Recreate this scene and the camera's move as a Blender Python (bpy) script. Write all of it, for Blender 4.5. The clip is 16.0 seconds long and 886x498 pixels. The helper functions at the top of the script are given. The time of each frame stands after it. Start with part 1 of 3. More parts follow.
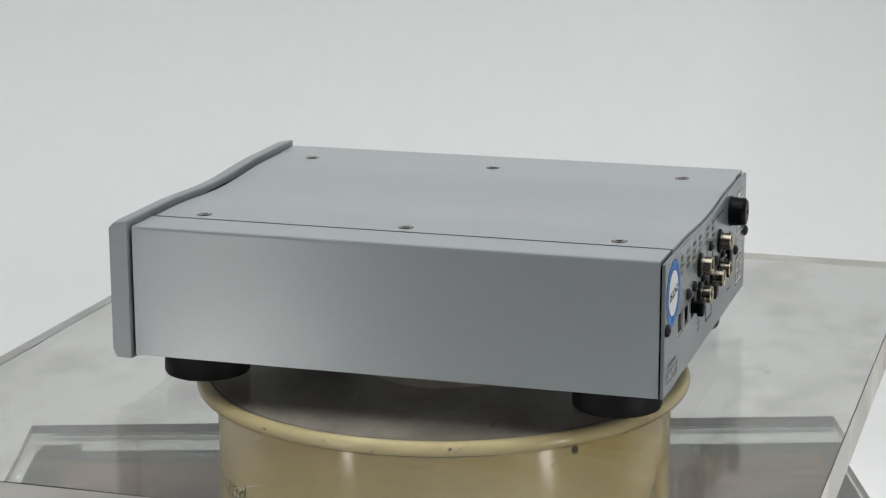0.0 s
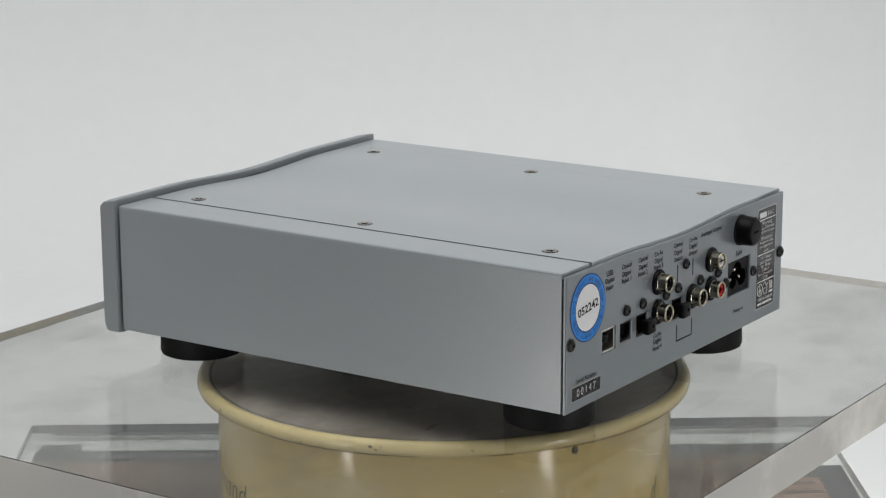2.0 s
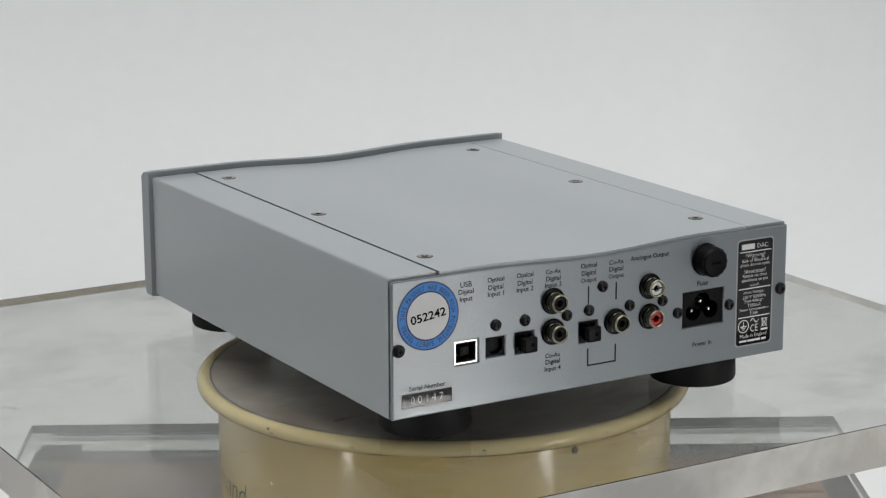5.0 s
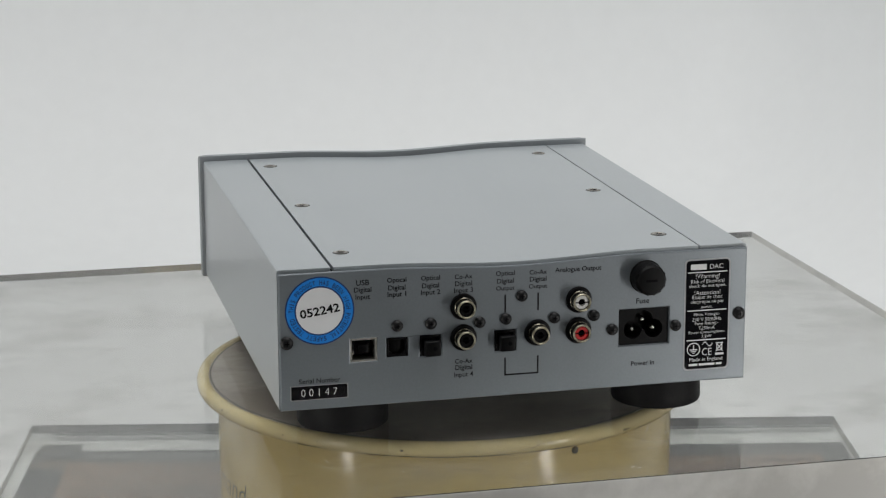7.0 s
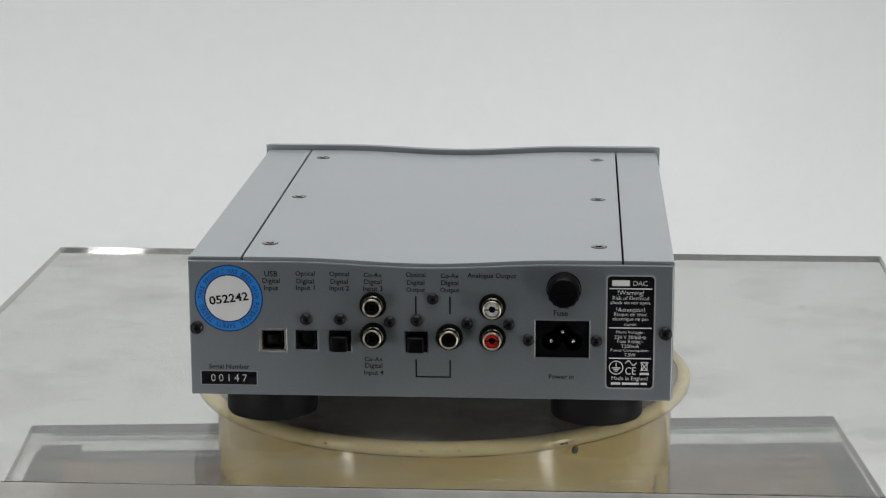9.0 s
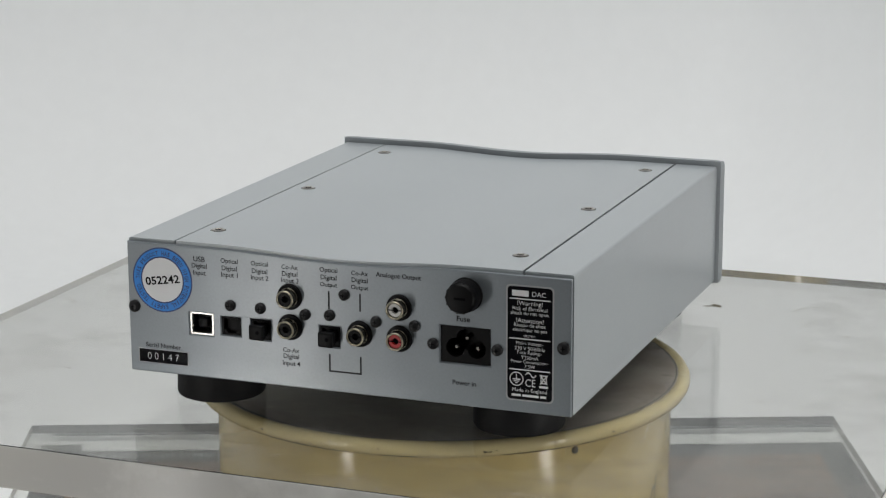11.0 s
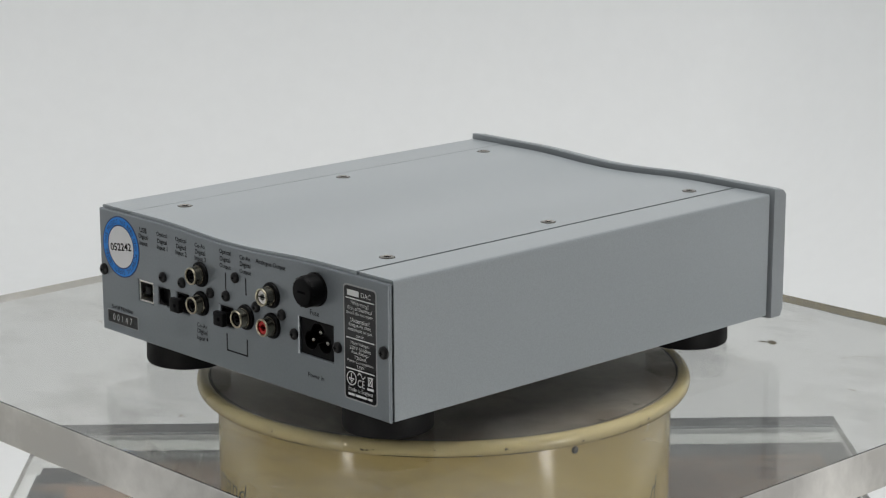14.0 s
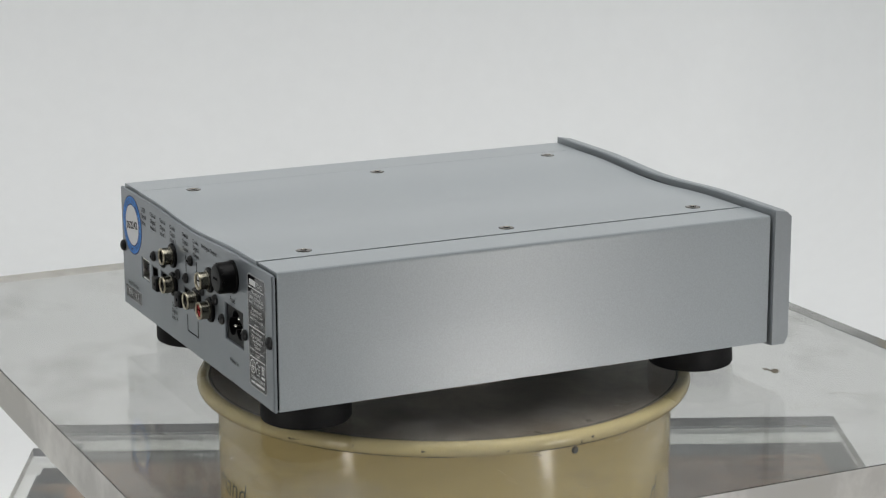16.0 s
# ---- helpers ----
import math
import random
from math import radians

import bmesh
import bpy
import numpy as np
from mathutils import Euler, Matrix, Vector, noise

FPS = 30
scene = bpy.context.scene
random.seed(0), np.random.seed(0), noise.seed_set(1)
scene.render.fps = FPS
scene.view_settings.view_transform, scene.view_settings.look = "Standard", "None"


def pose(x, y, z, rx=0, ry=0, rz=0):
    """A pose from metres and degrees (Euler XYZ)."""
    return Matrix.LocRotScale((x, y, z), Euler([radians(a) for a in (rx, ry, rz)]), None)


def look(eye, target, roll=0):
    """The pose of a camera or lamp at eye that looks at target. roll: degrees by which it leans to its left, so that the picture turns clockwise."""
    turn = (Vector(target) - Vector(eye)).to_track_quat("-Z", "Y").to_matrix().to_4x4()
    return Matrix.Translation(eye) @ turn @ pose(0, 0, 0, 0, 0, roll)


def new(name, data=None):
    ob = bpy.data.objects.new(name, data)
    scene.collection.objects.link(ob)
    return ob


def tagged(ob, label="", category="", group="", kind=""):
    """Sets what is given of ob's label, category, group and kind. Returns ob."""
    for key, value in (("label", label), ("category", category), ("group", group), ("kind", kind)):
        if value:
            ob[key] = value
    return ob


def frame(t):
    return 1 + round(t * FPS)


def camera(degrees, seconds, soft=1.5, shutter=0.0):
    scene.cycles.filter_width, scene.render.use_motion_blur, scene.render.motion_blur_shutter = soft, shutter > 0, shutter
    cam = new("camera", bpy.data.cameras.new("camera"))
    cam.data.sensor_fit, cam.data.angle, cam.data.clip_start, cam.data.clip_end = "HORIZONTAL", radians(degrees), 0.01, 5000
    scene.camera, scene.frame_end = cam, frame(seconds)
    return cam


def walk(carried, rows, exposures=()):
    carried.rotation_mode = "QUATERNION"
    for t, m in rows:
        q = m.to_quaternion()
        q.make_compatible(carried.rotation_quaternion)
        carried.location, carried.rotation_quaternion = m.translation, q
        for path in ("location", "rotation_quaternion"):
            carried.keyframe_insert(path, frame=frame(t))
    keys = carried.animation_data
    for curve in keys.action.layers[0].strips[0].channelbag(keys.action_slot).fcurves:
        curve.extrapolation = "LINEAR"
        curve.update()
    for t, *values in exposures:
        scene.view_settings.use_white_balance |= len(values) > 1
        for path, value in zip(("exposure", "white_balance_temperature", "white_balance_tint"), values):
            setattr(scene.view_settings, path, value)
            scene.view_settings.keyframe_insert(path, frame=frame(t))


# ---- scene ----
# A slow turntable holds a small silver hi-fi unit in front of a white paper sweep.
B = 0.9145        # height of the underside of the unit's case
TABLE = 0.75      # height of the table top


def at(x, y, z):
    """A place in millimetres about the turning axis, over the case's underside."""
    return (x / 1000, y / 1000, B + z / 1000)


# ---- camera ----
cam = camera(23.115, 16.0, soft=1.25)
CAM_POSE = pose(0.0, -1.0586, B + 0.2881, 90 - 13.383, 0, 0) @ pose(0, 0, 0, 0, 0, -0.23)
walk(cam, [(0, CAM_POSE), (16.0, CAM_POSE)])

# ---- world and lamps ----
world = bpy.data.worlds.new("room_air")
world.use_nodes = True
world.node_tree.nodes["Background"].inputs[0].default_value = (0.80, 0.90, 1.0, 1)
world.node_tree.nodes["Background"].inputs[1].default_value = 0.05
scene.world = world
scene.view_settings.exposure = 0.0


def area_lamp(name, eye, target, sx, sy, watts, colour):
    data = bpy.data.lights.new(name, "AREA")
    data.shape, data.size, data.size_y, data.energy, data.color = "RECTANGLE", sx, sy, watts, colour
    ob = new(name, data)
    ob.matrix_world = look(eye, target)
    return ob


area_lamp("overhead_softbox", (0.06, -0.09, 2.25), (0.30, 0.68, 0.85), 1.5, 1.3, 17.5, (1.0, 0.995, 0.985))
# two slim upright lamps stand close on either side, just out of view
area_lamp("slim_lamp_left", (-0.388, -0.415, 0.77), (0, -0.06, 0.85), 0.037, 0.46, 0.65, (1.0, 0.98, 0.95))
area_lamp("slim_lamp_right", (0.455, -0.435, 0.77), (0, -0.06, 0.85), 0.050, 0.46, 1.0, (1.0, 0.98, 0.95))


# ---- materials ----
def material(name, base, rough=0.5, metal=0.0, vary=0.0, vary_scale=20.0, fine=0.0, fine_scale=300.0,
             bump=0.0, bump_scale=400.0, rough_vary=0.0, stretch=(1, 1, 1), ior=1.5, coat=0.0, coat_rough=0.25):
    """Principled surface with two scales of tone, uneven gloss and fine relief."""
    m = bpy.data.materials.new(name)
    m.use_nodes = True
    nt = m.node_tree
    n, l = nt.nodes, nt.links
    b = n["Principled BSDF"]
    b.inputs["Base Color"].default_value = (*base, 1)
    b.inputs["Roughness"].default_value = rough
    b.inputs["Metallic"].default_value = metal
    b.inputs["IOR"].default_value = ior
    b.inputs["Coat Weight"].default_value = coat
    b.inputs["Coat Roughness"].default_value = coat_rough
    b.inputs["Coat IOR"].default_value = 1.6
    co = n.new("ShaderNodeTexCoord")
    mp = n.new("ShaderNodeMapping")
    mp.inputs["Scale"].default_value = stretch
    l.new(co.outputs["Object"], mp.inputs[0])

    def tex(scale, detail=4):
        t = n.new("ShaderNodeTexNoise")
        t.inputs["Scale"].default_value = scale
        t.inputs["Detail"].default_value = detail
        l.new(mp.outputs[0], t.inputs["Vector"])
        return t.outputs["Fac"]

    def span(src, a, b_):
        r = n.new("ShaderNodeMapRange")
        r.inputs[1].default_value, r.inputs[2].default_value = 0.25, 0.75
        r.inputs[3].default_value, r.inputs[4].default_value = a, b_
        l.new(src, r.inputs[0])
        return r.outputs[0]

    if vary or fine:
        one = span(tex(vary_scale), 1 - vary, 1 + vary)
        two = span(tex(fine_scale, 2), 1 - fine, 1 + fine)
        mul = n.new("ShaderNodeMath")
        mul.operation = "MULTIPLY"
        l.new(one, mul.inputs[0]), l.new(two, mul.inputs[1])
        vm = n.new("ShaderNodeVectorMath")
        vm.operation = "SCALE"
        vm.inputs[0].default_value = base
        l.new(mul.outputs[0], vm.inputs["Scale"])
        l.new(vm.outputs[0], b.inputs["Base Color"])
    if rough_vary:
        l.new(span(tex(vary_scale * 1.7, 5), rough - rough_vary, rough + rough_vary), b.inputs["Roughness"])
    if bump:
        bp = n.new("ShaderNodeBump")
        bp.inputs["Strength"].default_value = bump
        bp.inputs["Distance"].default_value = 0.0004
        l.new(tex(bump_scale, 3), bp.inputs["Height"])
        l.new(bp.outputs[0], b.inputs["Normal"])
        l.new(bp.outputs[0], b.inputs["Coat Normal"])
    return m


def stained(m, colour, scale, low, high, stretch=(1, 1, 1)):
    """Lay patches of another colour (chips, stains, scuffs) over a material, where a noise runs high."""
    nt = m.node_tree
    n, l = nt.nodes, nt.links
    b = n["Principled BSDF"]
    co = n.new("ShaderNodeTexCoord")
    mp = n.new("ShaderNodeMapping")
    mp.inputs["Scale"].default_value = stretch
    mp.inputs["Location"].default_value = (1.7, 4.1, 0.6)
    t = n.new("ShaderNodeTexNoise")
    t.inputs["Scale"].default_value, t.inputs["Detail"].default_value = scale, 6
    r = n.new("ShaderNodeMapRange")
    r.inputs[1].default_value, r.inputs[2].default_value = low, high
    mix = n.new("ShaderNodeMix")
    mix.data_type = "RGBA"
    l.new(co.outputs["Object"], mp.inputs[0]), l.new(mp.outputs[0], t.inputs["Vector"])
    l.new(t.outputs["Fac"], r.inputs[0]), l.new(r.outputs[0], mix.inputs["Factor"])
    base = b.inputs["Base Color"]
    if base.is_linked:
        l.new(base.links[0].from_socket, mix.inputs["A"])
    else:
        mix.inputs["A"].default_value = base.default_value
    mix.inputs["B"].default_value = (*colour, 1)
    l.new(mix.outputs["Result"], base)
    return m


ALU = material("silver_paint", (0.325, 0.362, 0.385), 0.52, 0.08, 0.03, 9, 0.10, 1900, 0.12, 1700, 0.05, coat=1.0, coat_rough=0.29)
ALU_FRONT = material("satin_fascia", (0.315, 0.342, 0.36), 0.46, 0.12, 0.03, 12, 0.03, 900, 0.05, 1200, 0.04)
ALU_BACK = material("satin_back_panel", (0.213, 0.239, 0.261), 0.42, 0.42, 0.03, 15, 0.04, 900, 0.08, 1300, 0.05, coat=0.5, coat_rough=0.22)
BLACK = material("black_plastic", (0.0035, 0.0035, 0.004), 0.40, 0, 0.15, 60, 0.1, 600, 0.1, 900, 0.08, ior=1.22)
RUBBER = material("black_rubber", (0.006, 0.006, 0.0065), 0.6, 0, 0.15, 40, 0.15, 700, 0.2, 900, 0.08, ior=1.3)
# Near-black that stands in for shade in gaps, recesses, bores and slots.
VOID = material("dark_gap", (0.004, 0.004, 0.005), 0.9, ior=1.1)
SCREW_BLACK = material("black_oxide", (0.008, 0.008, 0.009), 0.36, 0.0, 0.2, 300, ior=1.4)
STEEL = material("screw_steel", (0.34, 0.32, 0.29), 0.25, 1.0, 0.1, 400, 0.1, 1500, 0, 1, 0.08)
NICKEL = material("nickel_barrel", (0.28, 0.265, 0.215), 0.24, 1.0, 0.08, 200, 0.05, 900, 0, 1, 0.06)
GILT = material("pale_gilt_rim", (0.52, 0.48, 0.37), 0.32, 1.0, 0.06, 300)
WHITE_PLASTIC = material("white_plastic", (0.8, 0.8, 0.78), 0.4)
RED_PLASTIC = material("red_plastic", (0.50, 0.010, 0.010), 0.4)
PIN = material("bright_pin", (0.75, 0.73, 0.68), 0.2, 1.0)
INK = material("dark_print", (0.005, 0.0055, 0.0065), 0.7, ior=1.3)
WHITE_INK = material("white_print", (0.75, 0.76, 0.76), 0.5)
LABEL_BLACK = material("gloss_label", (0.006, 0.006, 0.008), 0.07, 0, 0.1, 80, 0, 1, 0.045, 150, 0.015, (1, 1, 2.2))
STICKER_BLUE = material("blue_sticker", (0.010, 0.235, 0.74), 0.45, 0, 0.05, 200)
STICKER_WHITE = material("white_sticker", (0.78, 0.79, 0.80), 0.45, 0, 0.02, 200)
PALE_EDGE = material("pale_label_edge", (0.36, 0.37, 0.38), 0.5)
NAVY_INK = material("navy_print", (0.01, 0.04, 0.16), 0.5)
CREAM = material("cream_enamel", (0.72, 0.575, 0.275), 0.12, 0, 0.06, 14, 0.03, 150, 0.16, 420, 0.05, ior=1.65)
stained(CREAM, (0.42, 0.34, 0.18), 55, 0.72, 0.80)
stained(CREAM, (0.80, 0.74, 0.55), 160, 0.70, 0.76)
RIM = material("cream_rim", (0.75, 0.63, 0.345), 0.20, 0, 0.06, 20, 0.03, 200, 0.1, 120, 0.05)
stained(RIM, (0.06, 0.05, 0.035), 120, 0.715, 0.74)
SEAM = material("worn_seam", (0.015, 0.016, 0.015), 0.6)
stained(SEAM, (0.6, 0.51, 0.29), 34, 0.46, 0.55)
DISC = material("worn_tin_top", (0.49, 0.445, 0.40), 0.36, 0.20, 0.16, 26, 0.20, 190, 0.08, 420, 0.10, (1, 1.5, 1))
stained(DISC, (0.25, 0.195, 0.15), 13, 0.48, 0.74)
RIVET_PALE = material("dulled_scratch", (0.58, 0.54, 0.50), 0.5, 0.0)
SCUFF = material("grey_scuff", (0.34, 0.33, 0.30), 0.8, 0, 0.2, 300)
SMEAR = material("brown_smear", (0.20, 0.175, 0.13), 0.8, 0, 0.3, 300)
RIVET = material("dull_rivet", (0.13, 0.125, 0.11), 0.5, 0.3, 0.2, 300)
SCRATCH = material("scratch_light", (0.7, 0.69, 0.66), 0.5)
BRIGHT_TIN = material("bare_tin_scratch", (0.85, 0.84, 0.82), 0.5, 0.0)
DIRT = material("dirt_speck", (0.10, 0.08, 0.05), 0.8)
PAPER = material("white_paper", (0.80, 0.815, 0.82), 0.75, 0, 0.012, 2.5, 0.01, 60, 0.06, 50)
TABLE_WHITE = material("white_table", (0.78, 0.785, 0.78), 0.55, 0, 0.03, 4, 0.02, 60, 0.05, 90, 0.06)
ROOM = material("room_paint", (0.55, 0.55, 0.54), 0.8, 0, 0.03, 1.5, 0.02, 40, 0.05, 60)
ROOM_FLOOR = material("room_floor", (0.16, 0.13, 0.10), 0.6, 0, 0.1, 3, 0.1, 30, 0.1, 60)
PRINT_BROWN = material("brown_print", (0.255, 0.175, 0.13), 0.6, 0, 0.26, 12, 0.20, 70, 0, 1, 0, (1, 4, 1))
stained(PRINT_BROWN, (0.11, 0.075, 0.06), 16, 0.50, 0.75, (1, 3, 1))
PRINT_GREY = material("slate_border_print", (0.02, 0.023, 0.03), 0.6, 0, 0.15, 30)
# Grey that stands in for the dark seen inside the base sheet's back edge.
BACK_EDGE_BAND = material("grey_edge_band", (0.21, 0.215, 0.23), 0.6, 0, 0.2, 30)
PRINT_SLATE = material("slate_print", (0.082, 0.083, 0.088), 0.6, 0, 0.30, 25, 0.2, 200)
stained(PRINT_SLATE, (0.20, 0.15, 0.11), 14, 0.54, 0.72, (1, 3, 1))
SLAT_PRINT = material("faded_slat_print", (0.105, 0.072, 0.055), 0.6, 0, 0.3, 30)
SOCKET_TIN = material("bright_socket_tin", (0.80, 0.78, 0.73), 0.34, 1.0, 0.1, 400)
PRINT_TEXT = material("pale_lettering", (0.36, 0.37, 0.39), 0.6, 0, 0.4, 60)


def clear_acrylic(name="clear_acrylic", blur=0.005, haze=0.0, spread=0.28, haze_colour=(0.30, 0.29, 0.27), gloss=0.05, tint=(0.85, 0.853, 0.842)):
    """Clear, slightly grey acrylic, its gloss dulled by fine wear, with faint smears of dust."""
    m = bpy.data.materials.new(name)
    m.use_nodes = True
    nt = m.node_tree
    n, l = nt.nodes, nt.links
    n.remove(n["Principled BSDF"])
    out = n["Material Output"]
    co = n.new("ShaderNodeTexCoord")

    def tex(scale, detail, rough, stretch, low, high, a, b):
        mp = n.new("ShaderNodeMapping")
        mp.inputs["Scale"].default_value, mp.inputs["Rotation"].default_value = stretch, (0, 0, 0.6)
        t = n.new("ShaderNodeTexNoise")
        t.inputs["Scale"].default_value, t.inputs["Detail"].default_value, t.inputs["Roughness"].default_value = scale, detail, rough
        r = n.new("ShaderNodeMapRange")
        r.inputs[1].default_value, r.inputs[2].default_value, r.inputs[3].default_value, r.inputs[4].default_value = low, high, a, b
        l.new(co.outputs["Object"], mp.inputs[0]), l.new(mp.outputs[0], t.inputs["Vector"]), l.new(t.outputs["Fac"], r.inputs[0])
        return r.outputs[0]

    ref = n.new("ShaderNodeBsdfRefraction")
    ref.inputs["Color"].default_value, ref.inputs["Roughness"].default_value, ref.inputs["IOR"].default_value = (*tint, 1), blur, 1.49
    glo = n.new("ShaderNodeBsdfGlossy")
    glo.inputs["Color"].default_value = (1, 1, 1, 1)
    l.new(tex(22, 6, 0.5, (1, 1, 1), 0.4, 0.8, gloss, gloss + 0.09), glo.inputs["Roughness"])
    fre = n.new("ShaderNodeFresnel")
    fre.inputs["IOR"].default_value = 1.49
    mul = n.new("ShaderNodeMath")
    mul.operation = "MULTIPLY"
    mul.inputs[1].default_value = 0.62
    l.new(fre.outputs[0], mul.inputs[0])
    mix = n.new("ShaderNodeMixShader")
    l.new(mul.outputs[0], mix.inputs[0]), l.new(ref.outputs[0], mix.inputs[1]), l.new(glo.outputs[0], mix.inputs[2])
    dif = n.new("ShaderNodeBsdfDiffuse")
    dif.inputs["Color"].default_value = (*haze_colour, 1)
    dust = n.new("ShaderNodeMixShader")
    l.new(tex(11, 8, 0.6, (1, 1.4, 1), 0.50, 0.76, haze, haze + spread), dust.inputs[0])
    l.new(mix.outputs[0], dust.inputs[1]), l.new(dif.outputs[0], dust.inputs[2])
    l.new(dust.outputs[0], out.inputs["Surface"])
    return m


ACRYLIC = clear_acrylic()


# ---- mesh tools (millimetres in, metres out) ----
def finish(name, bm, mat, parent=None, label="", smooth=0.6):
    bmesh.ops.recalc_face_normals(bm, faces=bm.faces)
    me = bpy.data.meshes.new(name)
    bm.to_mesh(me)
    bm.free()
    for m in (mat if isinstance(mat, (list, tuple)) else [mat]):
        me.materials.append(m)
    if smooth:
        me.polygons.foreach_set("use_smooth", [True] * len(me.polygons))
        me.set_sharp_from_angle(angle=smooth)
    ob = new(name, me)
    if parent is not None:
        ob.parent = parent
    if label:
        tagged(ob, label)
    return ob


def part(name, bm, mat, parent, label="", smooth=0.6):
    """One mesh under a thing or under a part."""
    return finish(name, bm, mat, parent, label, smooth)


def slab(x0, x1, y0, y1, z0, z1, bevel=0.0, seg=2):
    bm = bmesh.new()
    bmesh.ops.create_cube(bm, size=1)
    for v in bm.verts:
        v.co = (((x0 + x1) / 2 + v.co.x * (x1 - x0)) / 1000, ((y0 + y1) / 2 + v.co.y * (y1 - y0)) / 1000,
                ((z0 + z1) / 2 + v.co.z * (z1 - z0)) / 1000)
    if bevel:
        bmesh.ops.bevel(bm, geom=list(bm.edges), offset=bevel / 1000, segments=seg, affect="EDGES", profile=0.5)
    return bm


def lathe(profile, n=48, axis="z", centre=(0, 0, 0), close=False):
    """Turn (radius, height) pairs about an axis; axis '-y' points out of the back panel."""
    bm = bmesh.new()
    rings = []
    for r, h in profile:
        ring = []
        for i in range(n if r > 1e-6 else 1):
            a = 2 * math.pi * i / n
            u, v = r * math.cos(a), r * math.sin(a)
            p = (u, v, h) if axis == "z" else (u, -h, v)
            ring.append(bm.verts.new(tuple((p[k] + centre[k]) / 1000 for k in range(3))))
        rings.append(ring)
    pairs = list(zip(rings, rings[1:])) + ([(rings[-1], rings[0])] if close else [])
    for a, b in pairs:
        for i in range(n):
            j = (i + 1) % n
            if len(a) == 1 and len(b) == 1:
                continue
            if len(a) == 1:
                bm.faces.new((a[0], b[i], b[j]))
            elif len(b) == 1:
                bm.faces.new((a[i], a[j], b[0]))
            else:
                bm.faces.new((a[i], a[j], b[j], b[i]))
    return bm


def extrude_outline(points, lo, hi, axis="y", bevel=0.0):
    """A prism: an outline (two coordinates) drawn out along an axis. Axis y: outline in x and z; axis x: outline in y and z."""
    bm = bmesh.new()

    def p(u, v, w):
        q = (u, w, v) if axis == "y" else ((w, u, v) if axis == "x" else (u, v, w))
        return tuple(k / 1000 for k in q)

    a = [bm.verts.new(p(u, v, lo)) for u, v in points]
    b = [bm.verts.new(p(u, v, hi)) for u, v in points]
    bm.faces.new(a), bm.faces.new(b[::-1])
    for i in range(len(points)):
        j = (i + 1) % len(points)
        bm.faces.new((a[i], b[i], b[j], a[j]))
    if bevel:
        caps = [e for e in bm.edges if len({round(v.co[1 if axis == "y" else 0 if axis == "x" else 2], 6) for v in e.verts}) == 1]
        bmesh.ops.bevel(bm, geom=caps, offset=bevel / 1000, segments=2, affect="EDGES", profile=0.5)
    return bm


def round_rect(x0, x1, z0, z1, r, n=4):
    pts = []
    for cx, cz, a0 in ((x1 - r, z1 - r, 0), (x0 + r, z1 - r, 90), (x0 + r, z0 + r, 180), (x1 - r, z0 + r, 270)):
        for i in range(n + 1):
            a = radians(a0 + 90 * i / n)
            pts.append((cx + r * math.cos(a), cz + r * math.sin(a)))
    return pts


def lettering(text, width, x, z, y, weight=0.010, rot=0.0, height=None):
    """Letters of the built-in font on the back panel's plane (facing -y), centred at x, z."""
    cu = bpy.data.curves.new("lettering", "FONT")
    cu.body, cu.size, cu.resolution_u = text, 1.0, 3
    cu.align_x, cu.align_y, cu.offset = "CENTER", "CENTER", weight
    ob = bpy.data.objects.new("lettering", cu)
    scene.collection.objects.link(ob)
    bpy.context.view_layer.update()
    me = bpy.data.meshes.new_from_object(ob.evaluated_get(bpy.context.evaluated_depsgraph_get()))
    bpy.data.objects.remove(ob)
    bpy.data.curves.remove(cu)
    bm = bmesh.new()
    bm.from_mesh(me)
    bpy.data.meshes.remove(me)
    xs = [v.co.x for v in bm.verts]
    ys = [v.co.y for v in bm.verts]
    s = width / (max(xs) - min(xs))
    sy = s if height is None else height / (max(ys) - min(ys))
    cx, cy = (max(xs) + min(xs)) / 2, (max(ys) + min(ys)) / 2
    ca, sa = math.cos(radians(rot)), math.sin(radians(rot))
    for v in bm.verts:
        u, w = (v.co.x - cx) * s, (v.co.y - cy) * sy
        v.co = ((x + ca * u - sa * w) / 1000, y / 1000, (z + sa * u + ca * w) / 1000)
    bmesh.ops.dissolve_limit(bm, angle_limit=0.01, verts=bm.verts, edges=bm.edges)
    return bm


def merge(*bms):
    """Join several bmeshes into the first."""
    out = bms[0]
    for b in bms[1:]:
        me = bpy.data.meshes.new("joined")
        b.to_mesh(me)
        b.free()
        out.from_mesh(me)
        bpy.data.meshes.remove(me)
    return out


